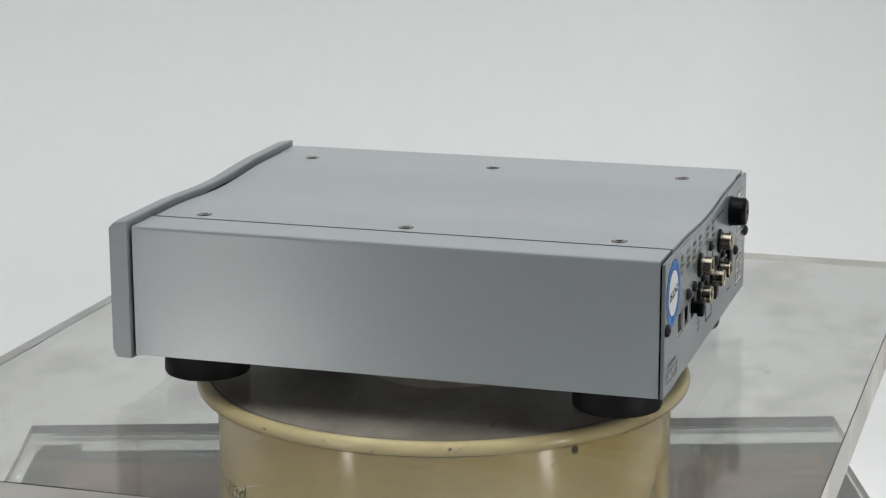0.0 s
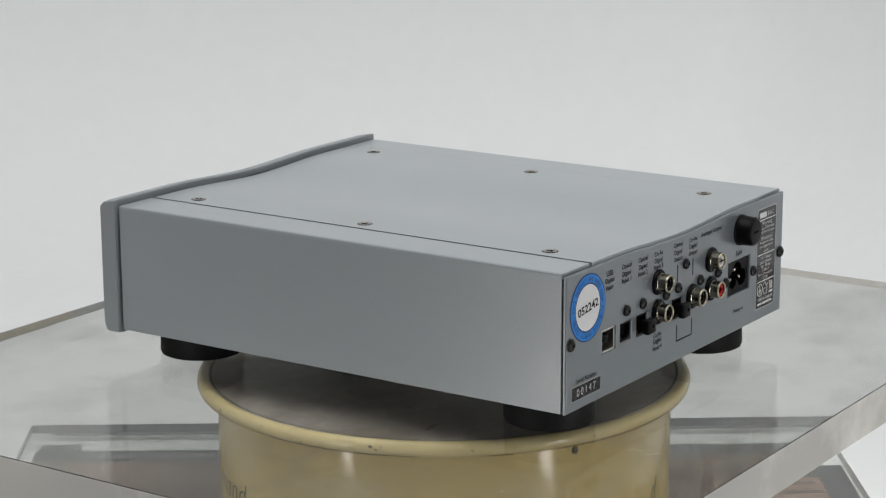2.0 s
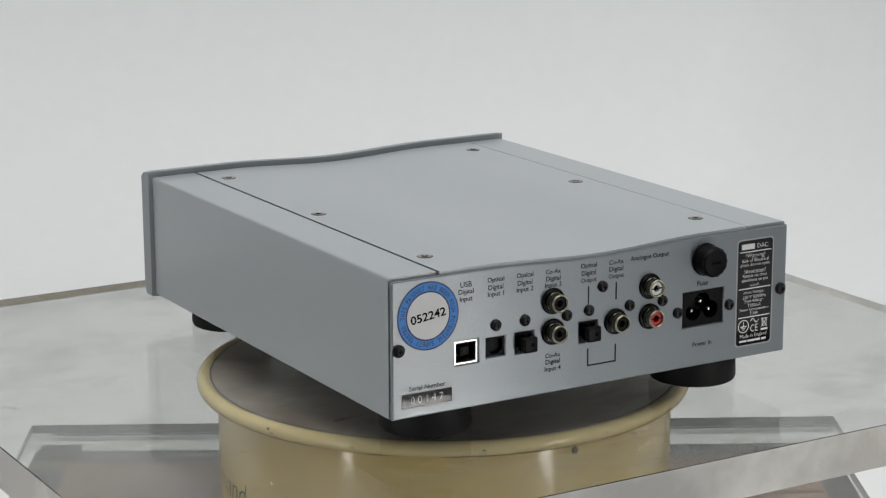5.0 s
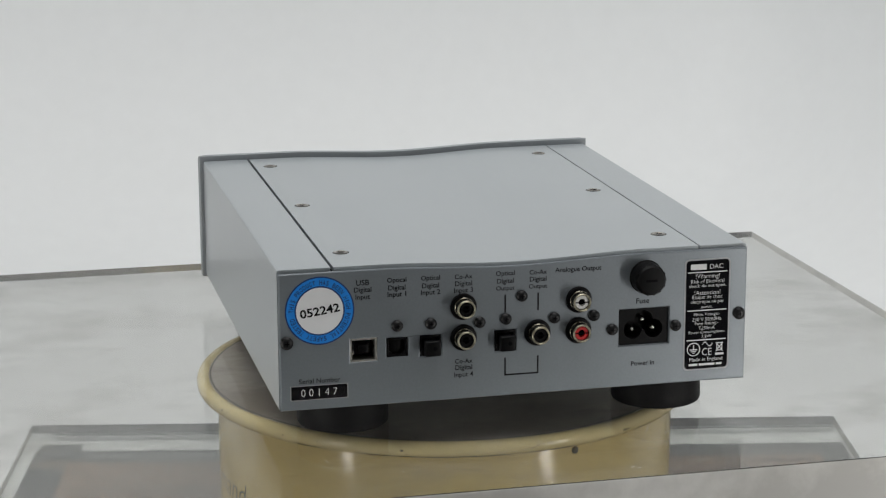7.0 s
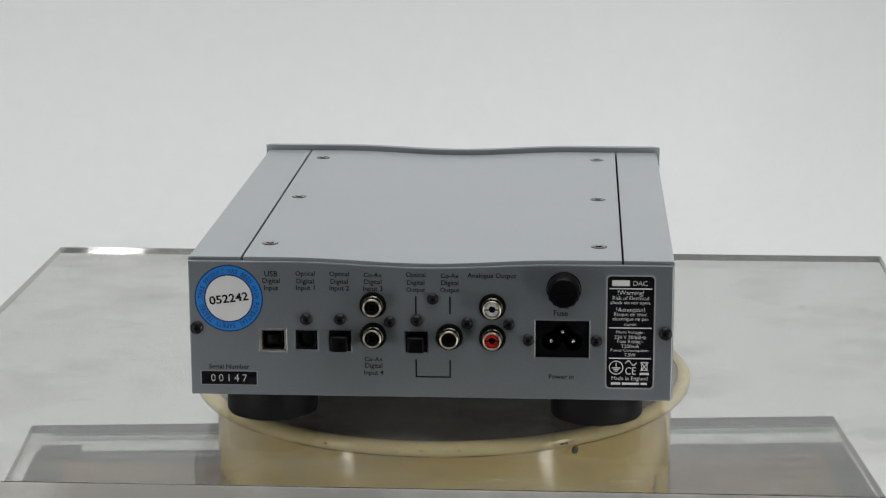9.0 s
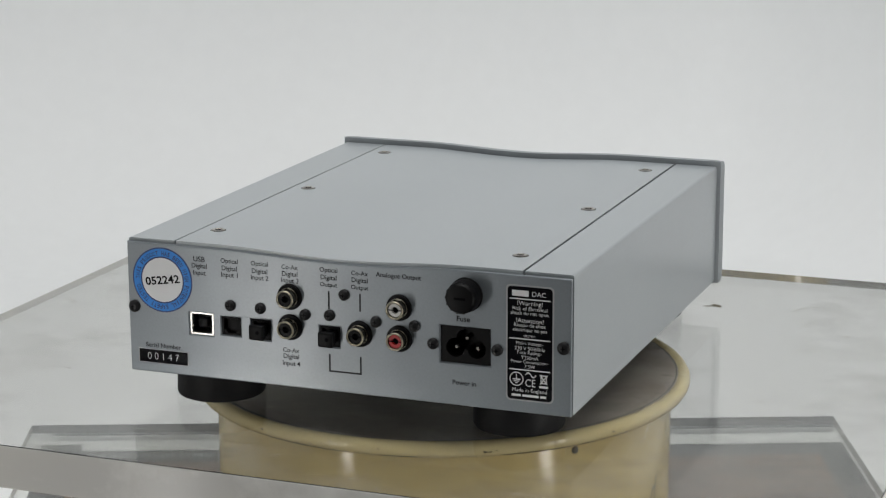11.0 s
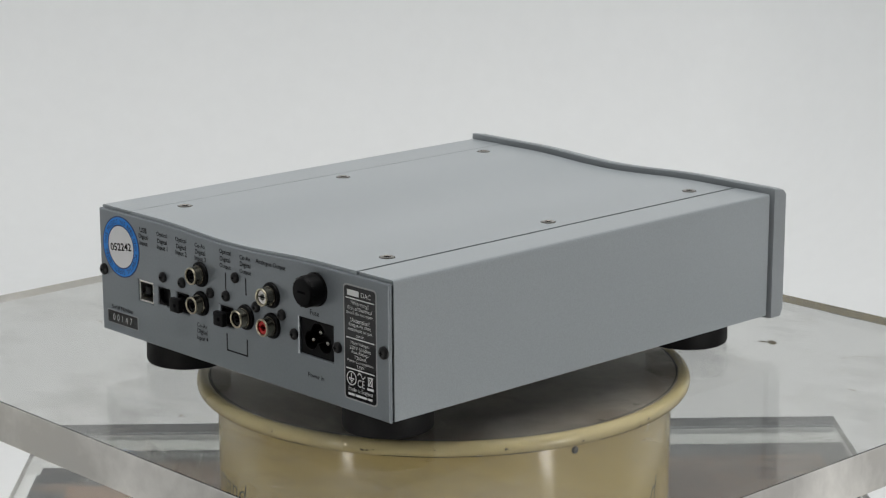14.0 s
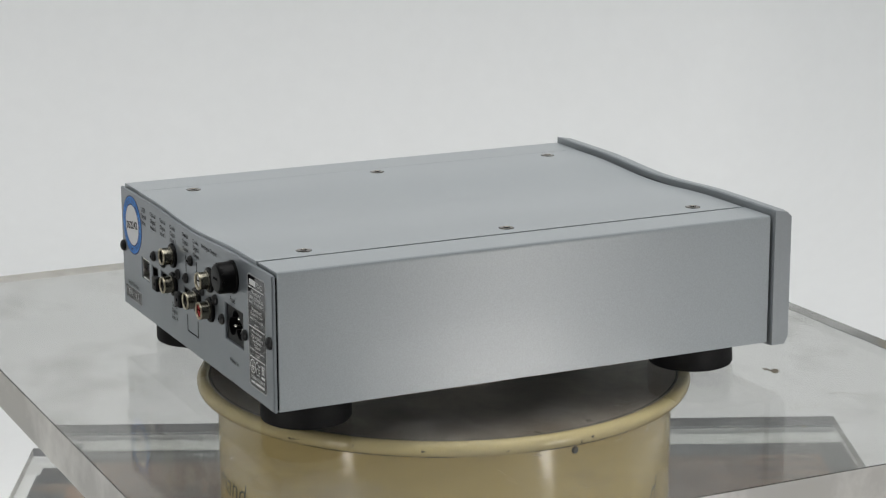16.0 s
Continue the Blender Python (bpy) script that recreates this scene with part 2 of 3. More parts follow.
# ---- the setting ----
def paper_sweep():
    """White paper that lies on the table and rises round the back and both sides."""
    plan = [(-1.15, -0.27), (-1.04, 0.11), (-0.86, 0.45), (-0.64, 0.80), (-0.40, 0.97), (-0.05, 1.01), (0.22, 1.01), (0.33, 0.96),
            (0.47, 0.72), (0.72, 0.40), (1.05, 0.06), (1.15, -0.42)]
    pts = []
    for i in range(len(plan) - 1):
        for k in range(6):
            t = k / 6
            p0, p1, p2, p3 = (Vector((*plan[min(max(j, 0), len(plan) - 1)], 0)) for j in (i - 1, i, i + 1, i + 2))
            pts.append(0.5 * ((2 * p1) + (p2 - p0) * t + (2 * p0 - 5 * p1 + 4 * p2 - p3) * t * t + (3 * p1 - p0 - 3 * p2 + p3) * t ** 3))
    pts.append(Vector((*plan[-1], 0)))
    prof = [(0.22 - 0.22 * math.sin(radians(a)), 0.22 - 0.22 * math.cos(radians(a))) for a in range(0, 91, 9)]
    prof = [(0.22, 0.0)] + prof[1:] + [(0, 0.4), (0, 0.7), (0, 0.95)]
    bm = bmesh.new()
    grid = []
    for p in pts:
        inward = Vector((0, 0.15, 0)) - p
        inward.normalize()
        grid.append([bm.verts.new((p.x + inward.x * d, p.y + inward.y * d, TABLE + 0.002 + h)) for d, h in prof])
    for a, b in zip(grid, grid[1:]):
        for k in range(len(prof) - 1):
            bm.faces.new((a[k], b[k], b[k + 1], a[k + 1]))
    bm.faces.new([g[0] for g in grid[6:-6]])
    return tagged(finish("backdrop", bm, PAPER, smooth=1.2), "seamless matt white paper sweep", "backdrop", kind="structure")


paper_sweep()

tagged(finish("floor", slab(-2600, 2600, -3200, 2000, -60, 0), ROOM_FLOOR), "plain brown floor of the room", "floor", kind="structure")
tagged(finish("ceiling", slab(-2600, 2600, -3200, 2000, 2600, 2700), ROOM), "plain pale ceiling", "ceiling", kind="structure")
for nm, box in (("wall_north", (-2600, 2600, 2000, 2100)), ("wall_south", (-2600, 2600, -3300, -3200)),
                ("wall_west", (-2700, -2600, -3200, 2000)), ("wall_east", (2600, 2700, -3200, 2000))):
    tagged(finish(nm, slab(*box, 0, 2600), ROOM), "plain pale painted wall", "wall", kind="structure")


def table():
    top = new("table")
    # Unseen notches, added to let the slim lamps' low light past the top.
    part("tabletop", extrude_outline([(-285, -330), (285, -330), (285, 20), (720, 20), (720, -460), (1260, -460), (1260, 1100), (-1260, 1100), (-1260, -300), (-720, -300), (-720, 20), (-285, 20)], 715, 750, "z"), TABLE_WHITE, top)
    leg = slab(-30, 30, -30, 30, 0, 715, 3)
    first = part("leg", leg, TABLE_WHITE, top)
    first.location = (-0.24, -0.28, 0)
    for x, y in ((0.24, -0.28), (-1.08, 1.03), (1.08, 1.03)):
        o = new("leg", first.data)
        o.parent, o.location = top, (x, y, 0)
    return tagged(top, "large white table under the paper sweep", "table")


table()


# ---- printed sheet and lower acrylic plate under the tin ----
def printed_sheet():
    ob = new("printed_board")
    ob.location = at(-0.6, 6, -160.5)
    ob.rotation_euler.z = radians(1.4)
    part("board", slab(-246, 247, -190, 198, 0, 1.0, 0.3), PAPER, ob, "white board margin")
    part("border", slab(-240, 246, -180, 178, 1.0, 1.3), PRINT_SLATE, ob, "slate grey printed border")
    part("picture", slab(-218, 228, -175, 156, 1.3, 1.6), PRINT_BROWN, ob, "brown wood-toned printed picture")
    # a dark patch and a line of worn letters in the border
    part("patch", slab(-238, -213, 163, 190, 1.3, 1.45), PRINT_GREY, ob, "dark corner patch")
    random.seed(7)
    bars = None
    x = -209
    while x < 40:
        w, h = random.uniform(4.2, 6.4), random.choice((6.5, 6.5, 7.0, 9.5))
        pieces = [slab(x, x + 1.5, 164.5, 164.5 + h, 1.3, 1.5), slab(x + w - 1.5, x + w, 164.5, 171, 1.3, 1.5)]
        pieces.append(slab(x + 1.5, x + w - 1.5, *random.choice(((164.5, 166), (169.5, 171))), 1.3, 1.5))
        for b in pieces:
            bars = b if bars is None else merge(bars, b)
        x += w + random.choice((1.4, 1.8, 2.4))
    part("lettering", bars, PRINT_TEXT, ob, "pale worn lettering")
    for k, (x0, x1) in enumerate(((192, 224), (186, 226), (184, 222), (188, 228), (182, 226))):
        part("slat_mark", slab(x0, x1, 144 - 15 * k, 149 - 15 * k, 1.6, 1.75), SLAT_PRINT, ob, "dark printed slat")
    return tagged(ob, "brown printed board with grey border, under clear acrylic", "board")


printed_sheet()


EDGE = clear_acrylic("milled_acrylic_edge", 0.02, 0.54, 0.40, (0.90, 0.895, 0.86), 0.15, (0.98, 0.89, 0.62))


def acrylic_sheet(name, label, dark_back=False):
    """A thick sheet with milled edges; the back's refracted darkness can be coloured in."""
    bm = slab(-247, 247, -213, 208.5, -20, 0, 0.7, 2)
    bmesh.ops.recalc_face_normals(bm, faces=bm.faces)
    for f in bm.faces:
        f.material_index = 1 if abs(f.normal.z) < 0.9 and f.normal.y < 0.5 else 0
        if dark_back and f.normal.y > 0.9:
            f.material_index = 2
    ob = finish(name, bm, [ACRYLIC, EDGE, BACK_EDGE_BAND], smooth=0.3)
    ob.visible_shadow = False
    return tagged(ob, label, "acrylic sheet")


lower_sheet = acrylic_sheet("acrylic_base_sheet", "thick clear acrylic sheet, its back edge coloured dark", True)
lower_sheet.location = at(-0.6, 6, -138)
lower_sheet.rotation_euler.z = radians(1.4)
# Grey strip added for the dark band that refraction shows along the back edge.
part("edge_band", merge(slab(-234, 246.5, 208.6, 209.4, -20.6, -0.4), slab(-234, 246.5, 206.0, 209.4, -20.9, -20.2)), BACK_EDGE_BAND, lower_sheet, "added grey strip for the back edge's refracted darkness")


# ---- the tin that carries the turntable ----
def tin():
    ob = new("tin_drum")
    ob.location = at(0.4, 0, -138)
    # heights over the lower sheet
    part("body", lathe([(0, 0.2), (113, 0.2), (115.2, 1.5), (115.2, 89.7), (113, 89.9), (0, 89.9)], 96), CREAM, ob, "glossy cream enamelled tin body")
    # a rivet below the rim
    a = radians(-90 + 31.8)
    riv = lathe([(0, 1.6), (1.2, 1.4), (1.7, 0.7), (1.9, 0)], 16)
    rot = Matrix.Translation((0.1150 * math.cos(a), 0.1150 * math.sin(a), 0.0866)) @ Matrix.Rotation(a, 4, "Z") @ Matrix.Rotation(radians(90), 4, "Y")
    riv.transform(rot)
    part("rivet", riv, RIVET, ob, "small grey rivet head")
    return tagged(ob, "cream enamelled tin drum with worn paint and script lettering", "tin")


tin_ob = tin()


def wrapped_script(text, width, height, angle, z, parent):
    """Thin slanted lettering laid round the tin's side."""
    bm = lettering(text, width, 0, 0, 0, -0.012, height=height)
    for v in bm.verts:
        u, w = v.co.x * 1000, v.co.z * 1000
        u += 0.22 * w
        a = radians(angle) + u / 115.3
        v.co = (0.11535 * math.cos(a), 0.11535 * math.sin(a), (z + w) / 1000)
    return part("script_lettering", bm, SCRIPT_INK, parent, "thin dark green script lettering", 0)


SCRIPT_INK = material("green_script", (0.06, 0.07, 0.035), 0.5)


def turning_lid():
    ob = new("turntable_lid")
    bead = [(121.3 + 3.6 * math.cos(a), -43.0 + 3.7 * math.sin(a)) for a in (2 * math.pi * i / 20 for i in range(20))]
    part("rim", lathe([(r, h + 48.5) for r, h in bead], 128, close=True), RIM, ob, "rolled cream rim with small chips")
    part("disc", lathe([(0, 13.6), (36, 13.6), (38, 12.8), (38, 8.7), (60, 8.6), (118.6, 8.6), (119.2, 7.8), (119.2, 6), (0, 6)], 128), DISC, ob, "scratched dull tin disc")
    # Thin dark ring laid on for the shade in the gap at the rim.
    part("gap_shade_ring", lathe([(117.6, 8.64), (117.8, 8.70), (118.3, 8.70), (118.5, 8.5)], 128), RIVET, ob, "dark ring painted for the shadow gap between disc and rim")
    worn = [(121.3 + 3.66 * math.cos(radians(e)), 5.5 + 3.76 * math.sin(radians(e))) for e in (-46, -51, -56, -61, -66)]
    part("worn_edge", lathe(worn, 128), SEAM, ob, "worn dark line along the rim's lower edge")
    # chips in the rim's paint
    random.seed(11)
    for a, s in ((-161.5, 0.6), (-160.4, 0.45), (-159.3, 0.3), (-189, 0.4), (-178, 0.4), (-60.5, 0.6), (-59.4, 0.5), (-58, 0.3), (-112, 0.5), (-30, 0.6), (-205, 0.6), (-12, 0.5), (-140, 0.35), (-131, 0.3), (-96, 0.3), (-83, 0.4), (-45, 0.35), (-20, 0.3), (8, 0.45), (24, 0.4)):
        bm = lathe([(0, 0.25), (0.8 * s, 0.2), (1.1 * s, 0)], 9)
        for v in bm.verts:
            v.co.x *= random.uniform(0.7, 1.2)
            v.co.y *= random.uniform(0.6, 2.4)
        aa = radians(a)
        e = radians(random.uniform(-25, 25))
        rr, zz = (121.3 + 3.6 * math.cos(e)) / 1000, (5.5 + 3.7 * math.sin(e)) / 1000
        bm.transform(Matrix.Translation((rr * math.cos(aa), rr * math.sin(aa), zz)) @ Matrix.Rotation(aa, 4, "Z") @ Matrix.Rotation(radians(90) - e, 4, "Y"))
        part("chip", bm, DIRT, ob)
    return tagged(ob, "cream-rimmed turntable lid with scratched tin disc", "turntable")


lid = turning_lid()


def disc_scratches():
    random.seed(21)
    for name, mat, count, wide, span in (("light_scratches", BRIGHT_TIN, 330, 0.085, (1, 8)), ("faint_scratches", RIVET_PALE, 900, 0.06, (10, 40))):
        bm = bmesh.new()
        for _ in range(count):
            rr, ph = 114 * math.sqrt(random.uniform(0.15, 1)), random.uniform(0, 2 * math.pi)
            x, y, a = rr * math.cos(ph), rr * math.sin(ph), random.uniform(0, math.pi)
            n, ln, bend = 5, random.uniform(*span), random.uniform(-0.02, 0.02)
            pts = []
            for k in range(n):
                pts.append((x, y))
                x, y, a = x + math.cos(a) * ln / n, y + math.sin(a) * ln / n, a + bend * ln / n
            if any(px * px + py * py > 116 ** 2 for px, py in pts):
                continue
            nx, ny = -math.sin(a) * wide, math.cos(a) * wide
            left = [bm.verts.new(((px + nx) / 1000, (py + ny) / 1000, 0.00866)) for px, py in pts]
            right = [bm.verts.new(((px - nx) / 1000, (py - ny) / 1000, 0.00866)) for px, py in pts]
            for k in range(n - 1):
                bm.faces.new((left[k], right[k], right[k + 1], left[k + 1]))
        part(name, bm, mat, lid, "fine scratches in the tin", 0)["kind"] = "stuff"


disc_scratches()


def long_scratch(points, wide):
    """One long curved scratch in the tin, bent through three points."""
    (ax, ay), (bx, by), (cx, cy) = points
    bm = bmesh.new()
    n, prev = 14, None
    for i in range(n + 1):
        t = i / n
        x, y = [(1 - t) ** 2 * p + 2 * t * (1 - t) * q + t * t * r for p, q, r in ((ax, 2 * bx - (ax + cx) / 2, cx), (ay, 2 * by - (ay + cy) / 2, cy))]
        dx, dy = [2 * (1 - t) * (q - p) + 2 * t * (r - q) for p, q, r in ((ax, 2 * bx - (ax + cx) / 2, cx), (ay, 2 * by - (ay + cy) / 2, cy))]
        k = wide * (0.4 + 0.6 * math.sin(math.pi * t)) / math.hypot(dx, dy)
        pair = [bm.verts.new(((x - dy * k * e) / 1000, (y + dx * k * e) / 1000, 0.00872)) for e in (1, -1)]
        if prev:
            bm.faces.new((prev[0], prev[1], pair[1], pair[0]))
        prev = pair
    return part("long_scratch", bm, BRIGHT_TIN, lid, "long pale scratch in the tin", 0)


long_scratch(((-38, 36.5), (-60, 25.5), (-75, 23.5)), 0.16)
long_scratch(((-58.5, 22), (-63.3, 16.2), (-68.5, 10)), 0.22)
long_scratch(((-92, -20), (-80, -38), (-84, -52)), 0.12)
long_scratch(((30, -88), (52, -84), (66, -72)), 0.12)
plate = acrylic_sheet("acrylic_turntable_plate", "large thick clear acrylic plate turning on a tin")


# ---- the silver unit ----
unit = new("audio_converter")
tagged(unit, "silver metal hi-fi converter with rear sockets on black feet", "hi-fi unit")
F = 14.8      # the feet lift the case by this much; heights below are over the plate
XL, XR, YB, YF = -104.8, 110.2, -134.3, 122.2
YC = -131.8   # rear end of the case sides
FP = F + 0.5  # base height for what sits on the back panel


def dip(x, depth):
    """The soft hollow across the top."""
    t = (x - 1.5) / 62.0
    return -depth * 0.5 * (1 + math.cos(math.pi * t)) if abs(t) < 1 else 0.0


def unit_case():
    # side channels: upright wall with a flange on top
    for x0, s, w in ((XL, 1, 23.6), (XR, -1, 22.1)):
        out = [(0, 0.4), (0, 61.2), (0, 62.0), (0.3, 62.75), (1.0, 63.1), (1.8, 63.1), (w, 63.1), (w, 61.2), (2, 61.2), (2, 2.4), (w, 2.4), (w, 0.4)]
        pts = [(x0 + s * u, v + F) for u, v in out]
        part("side_panel", extrude_outline(pts, YC, YF - 1.2), ALU, unit, "satin silver side panel")
    # lid, hollowed along its middle
    xs = [XL + 24.8 + i * (XR - XL - 47.9) / 44 for i in range(45)]
    top = [(x, 63.3 + F + dip(x, 2.2)) for x in xs]
    bot = [(x, 61.3 + F + dip(x, 2.2)) for x in reversed(xs)]
    part("lid", extrude_outline(top + bot, YC - 0.6, YF - 2.4), ALU, unit, "satin silver top cover with shallow hollow")
    part("floor_pan", slab(XL + 2.5, XR - 2.5, YB + 1.7, YF - 1, F + 0.6, F + 2.2), ALU, unit, "silver sheet underside")
    part("chassis", slab(XL + 3, XR - 3, YB + 13, YF - 1, F + 2.4, F + 57.5), VOID, unit, "dark inner chassis")
    for x0, x1 in ((XL + 20, XL + 26), (XR - 26, XR - 20)):
        part("seam_strip", slab(x0, x1, YB + 3, YF - 1, F + 59.0, F + 61.0), VOID, unit)
    part("rear_gap", slab(XL + 1.0, XR - 1.0, YB + 1.65, YB + 2.6, F + 2.6, F + 17.0), VOID, unit, "dark reveal behind the back panel")
    for x0, x1 in ((XL + 0.8, XL + 3.0), (XR - 3.0, XR - 0.8)):
        part("rear_gap", slab(x0, x1, YB + 1.65, YC + 0.5, F + 1.0, F + 60.6), VOID, unit, "dark reveal behind the back panel")
    # dark reveal in front of the fascia
    part("shadow_gap", slab(XL + 2.6, XR - 2.6, YF - 2.4, YF + 0.2, F + 0.6, F + 60.6), VOID, unit, "dark reveal behind the fascia")


def unit_fascia():
    y0, y1 = YF + 0.3, 133.0
    bm = bmesh.new()
    x0, x1 = XL - 1.6, XR + 1.6
    # outline in y and z: flat inside, chamfered front edges
    sec = [(0, -1.2), (0.4, -1.6), (7.6, -1.6), (10.6, 2.2), (10.6, 59.5), (9.6, 62.6), (7.2, 65.0), (0.5, 66.2), (0, 65.6)]
    rows = []
    n = 60
    for i in range(n + 1):
        x = x0 + (x1 - x0) * i / n
        d = dip(x, 2.15)
        inset = 0.5 if i in (0, n) else 0.0
        row = []
        for y, z in sec:
            k = max(0.0, min(1.0, (z - 30) / 36))
            yy = min(max(y, inset), 10.6 - inset * 2)
            zz = z + d * k + (inset if z < 10 else -inset)
            row.append(bm.verts.new((x / 1000, (y0 + yy) / 1000, (zz + F) / 1000)))
        rows.append(row)
    m = len(sec)
    for a, b in zip(rows, rows[1:]):
        for k in range(m):
            bm.faces.new((a[k], a[(k + 1) % m], b[(k + 1) % m], b[k]))
    bm.faces.new(rows[0]), bm.faces.new(rows[-1][::-1])
    part("fascia", bm, ALU_FRONT, unit, "thick grey fascia with waved top and chamfered edges", 0.35)


HOLES = [(-73.3, -61.3, 19.8, 30.3), (-57.1, -47.4, 21.0, 29.7), (-42.1, -32.4, 20.4, 29.9), (-8.1, 1.7, 20.4, 29.9), (49.6, 73.1, 18.8, 35.7)]


def unit_back_panel():
    """A sheet with real openings for the sockets."""
    xs = sorted({XL + 0.3, XR - 0.3, *[h[0] for h in HOLES], *[h[1] for h in HOLES], *[-62 + 4 * i for i in range(32)]})
    zs = sorted({-0.4, 57.5, 61.2, *[h[2] for h in HOLES], *[h[3] for h in HOLES]})
    bm = bmesh.new()
    grid = {}
    for x in xs:
        for z in zs:
            zz = z + (dip(x, 2.0) if z > 60 else 0)
            grid[x, z] = bm.verts.new((x / 1000, YB / 1000, (zz + FP) / 1000))
    for xa, xb in zip(xs, xs[1:]):
        for za, zb in zip(zs, zs[1:]):
            cx, cz = (xa + xb) / 2, (za + zb) / 2
            if any(h[0] < cx < h[1] and h[2] < cz < h[3] for h in HOLES):
                continue
            bm.faces.new((grid[xa, za], grid[xb, za], grid[xb, zb], grid[xa, zb]))
    for v in [v for v in bm.verts if not v.link_faces]:
        bm.verts.remove(v)
    ext = bmesh.ops.extrude_face_region(bm, geom=list(bm.faces))
    for v in ext["geom"]:
        if isinstance(v, bmesh.types.BMVert):
            v.co.y += 0.0016
    # soft fold round the outer edge and the cut-outs
    front = YB / 1000
    bm.normal_update()
    rim = [e for e in bm.edges if len(e.link_faces) == 2 and all(abs(v.co.y - front) < 1e-6 for v in e.verts) and any(abs(f.normal.y) < 0.5 for f in e.link_faces)]
    bmesh.ops.bevel(bm, geom=rim, offset=0.0006, segments=2, affect="EDGES", profile=0.5)
    return part("back_panel", bm, ALU_BACK, unit, "grey sheet back panel with printed legends", 0.3)


def foot(x, y):
    bm = lathe([(0, 0), (19.3, 0), (20.3, 0.5), (20.9, 1.8), (20.7, 9), (20.2, F + 0.3), (0, F + 0.3)], 48, centre=(x, y, 0))
    return part("foot", bm, RUBBER, unit, "round black rubber foot")


def lid_screw(x, y):
    z = F + 63.3
    s = part("lid_screw", lathe([(3.45, -0.1), (3.4, 0.16), (2.9, 0.34), (1.9, 0.34), (1.7, 0.1), (0, 0.08)], 28, centre=(x, y, z)), STEEL, unit, "countersunk steel screw")
    part("rebate", lathe([(3.75, -0.1), (3.7, 0.06), (3.3, 0.06)], 28, centre=(x, y, z)), VOID, s)
    part("recess", lathe([(0, 0.22), (1.6, 0.2), (1.65, 0.05)], 6, centre=(x, y, z)), VOID, s)
    return s


def back_screw(x, z, r=2.45):
    y = YB
    s = part("screw", lathe([(r * 1.02, 0), (r, 0.9), (r * 0.72, 1.7), (r * 0.45, 1.95), (0, 1.95)], 20, "-y", (x, y, z + FP)), SCREW_BLACK, unit, "black cross-head screw")
    cross = merge(slab(x - 1.0, x + 1.0, y - 2.05, y - 1.7, z + FP - 0.22, z + FP + 0.22), slab(x - 0.22, x + 0.22, y - 2.05, y - 1.7, z + FP - 1.0, z + FP + 1.0))
    part("recess", cross, VOID, s)
    return s


def phono_socket(x, z, core, core_label):
    c = (x, YB, z + FP)
    s = part("phono_socket", lathe([(6.0, 0), (6.0, 0.7), (5.7, 1.2), (4.6, 1.4), (4.45, 0.4)], 36, "-y", c), BLACK, unit, "phono socket with black collar")
    part("barrel", lathe([(4.45, 0.6), (4.45, 1.9), (4.2, 2.1), (4.15, 5.8), (3.3, 5.8), (3.2, 1.0)], 40, "-y", c), NICKEL, s, "dark nickel barrel")
    lip = [(3.72 + 0.46 * math.cos(radians(t)), 5.85 + 0.62 * math.sin(radians(t))) for t in range(0, 360, 30)]
    part("lip", lathe(lip, 40, "-y", c, close=True), GILT, s, "bright rounded lip")
    part("insulator", lathe([(3.18, 4.9), (3.0, 5.4), (1.6, 5.4), (1.55, 1.0)], 32, "-y", c), core, s, core_label)
    part("bore", lathe([(1.58, 3.6), (0, 3.6)], 20, "-y", c), VOID, s)
    part("split", slab(x - 3.0, x + 3.0, YB - 5.48, YB - 5.3, z + FP - 0.25, z + FP + 0.25), VOID, s)
    return s


def usb_socket():
    x0, x1, z0, z1 = HOLES[0]
    z0, z1 = z0 + FP, z1 + FP
    y0, y1 = YB + 0.7, YB + 9
    shell = merge(slab(x0, x1, y0, y1, z0, z0 + 0.8), slab(x0, x1, y0, y1, z1 - 0.8, z1),
                  slab(x0, x0 + 0.9, y0, y1, z0, z1), slab(x1 - 0.9, x1, y0, y1, z0, z1))
    s = part("usb_socket", shell, SOCKET_TIN, unit, "square bright metal computer socket")
    part("insert", slab(x0 + 2.0, x1 - 2.0, YB + 5.0, YB + 8.5, z0 + 2.0, z1 - 1.2, 0.8), BLACK, s, "black plastic insert")
    part("tongue", slab(x0 + 3.6, x1 - 3.6, YB + 1.6, YB + 5.2, z0 + 3.6, z1 - 3.0, 0.3), BLACK, s)
    part("spring", slab(x0 + 1.0, x0 + 1.5, YB + 0.9, YB + 6, z0 + 3.0, z0 + 5.0, 0.1), STEEL, s, "small contact spring")
    part("backing", slab(x0 + 0.9, x1 - 0.9, YB + 8.5, YB + 9, z0 + 0.8, z1 - 0.8), VOID, s)


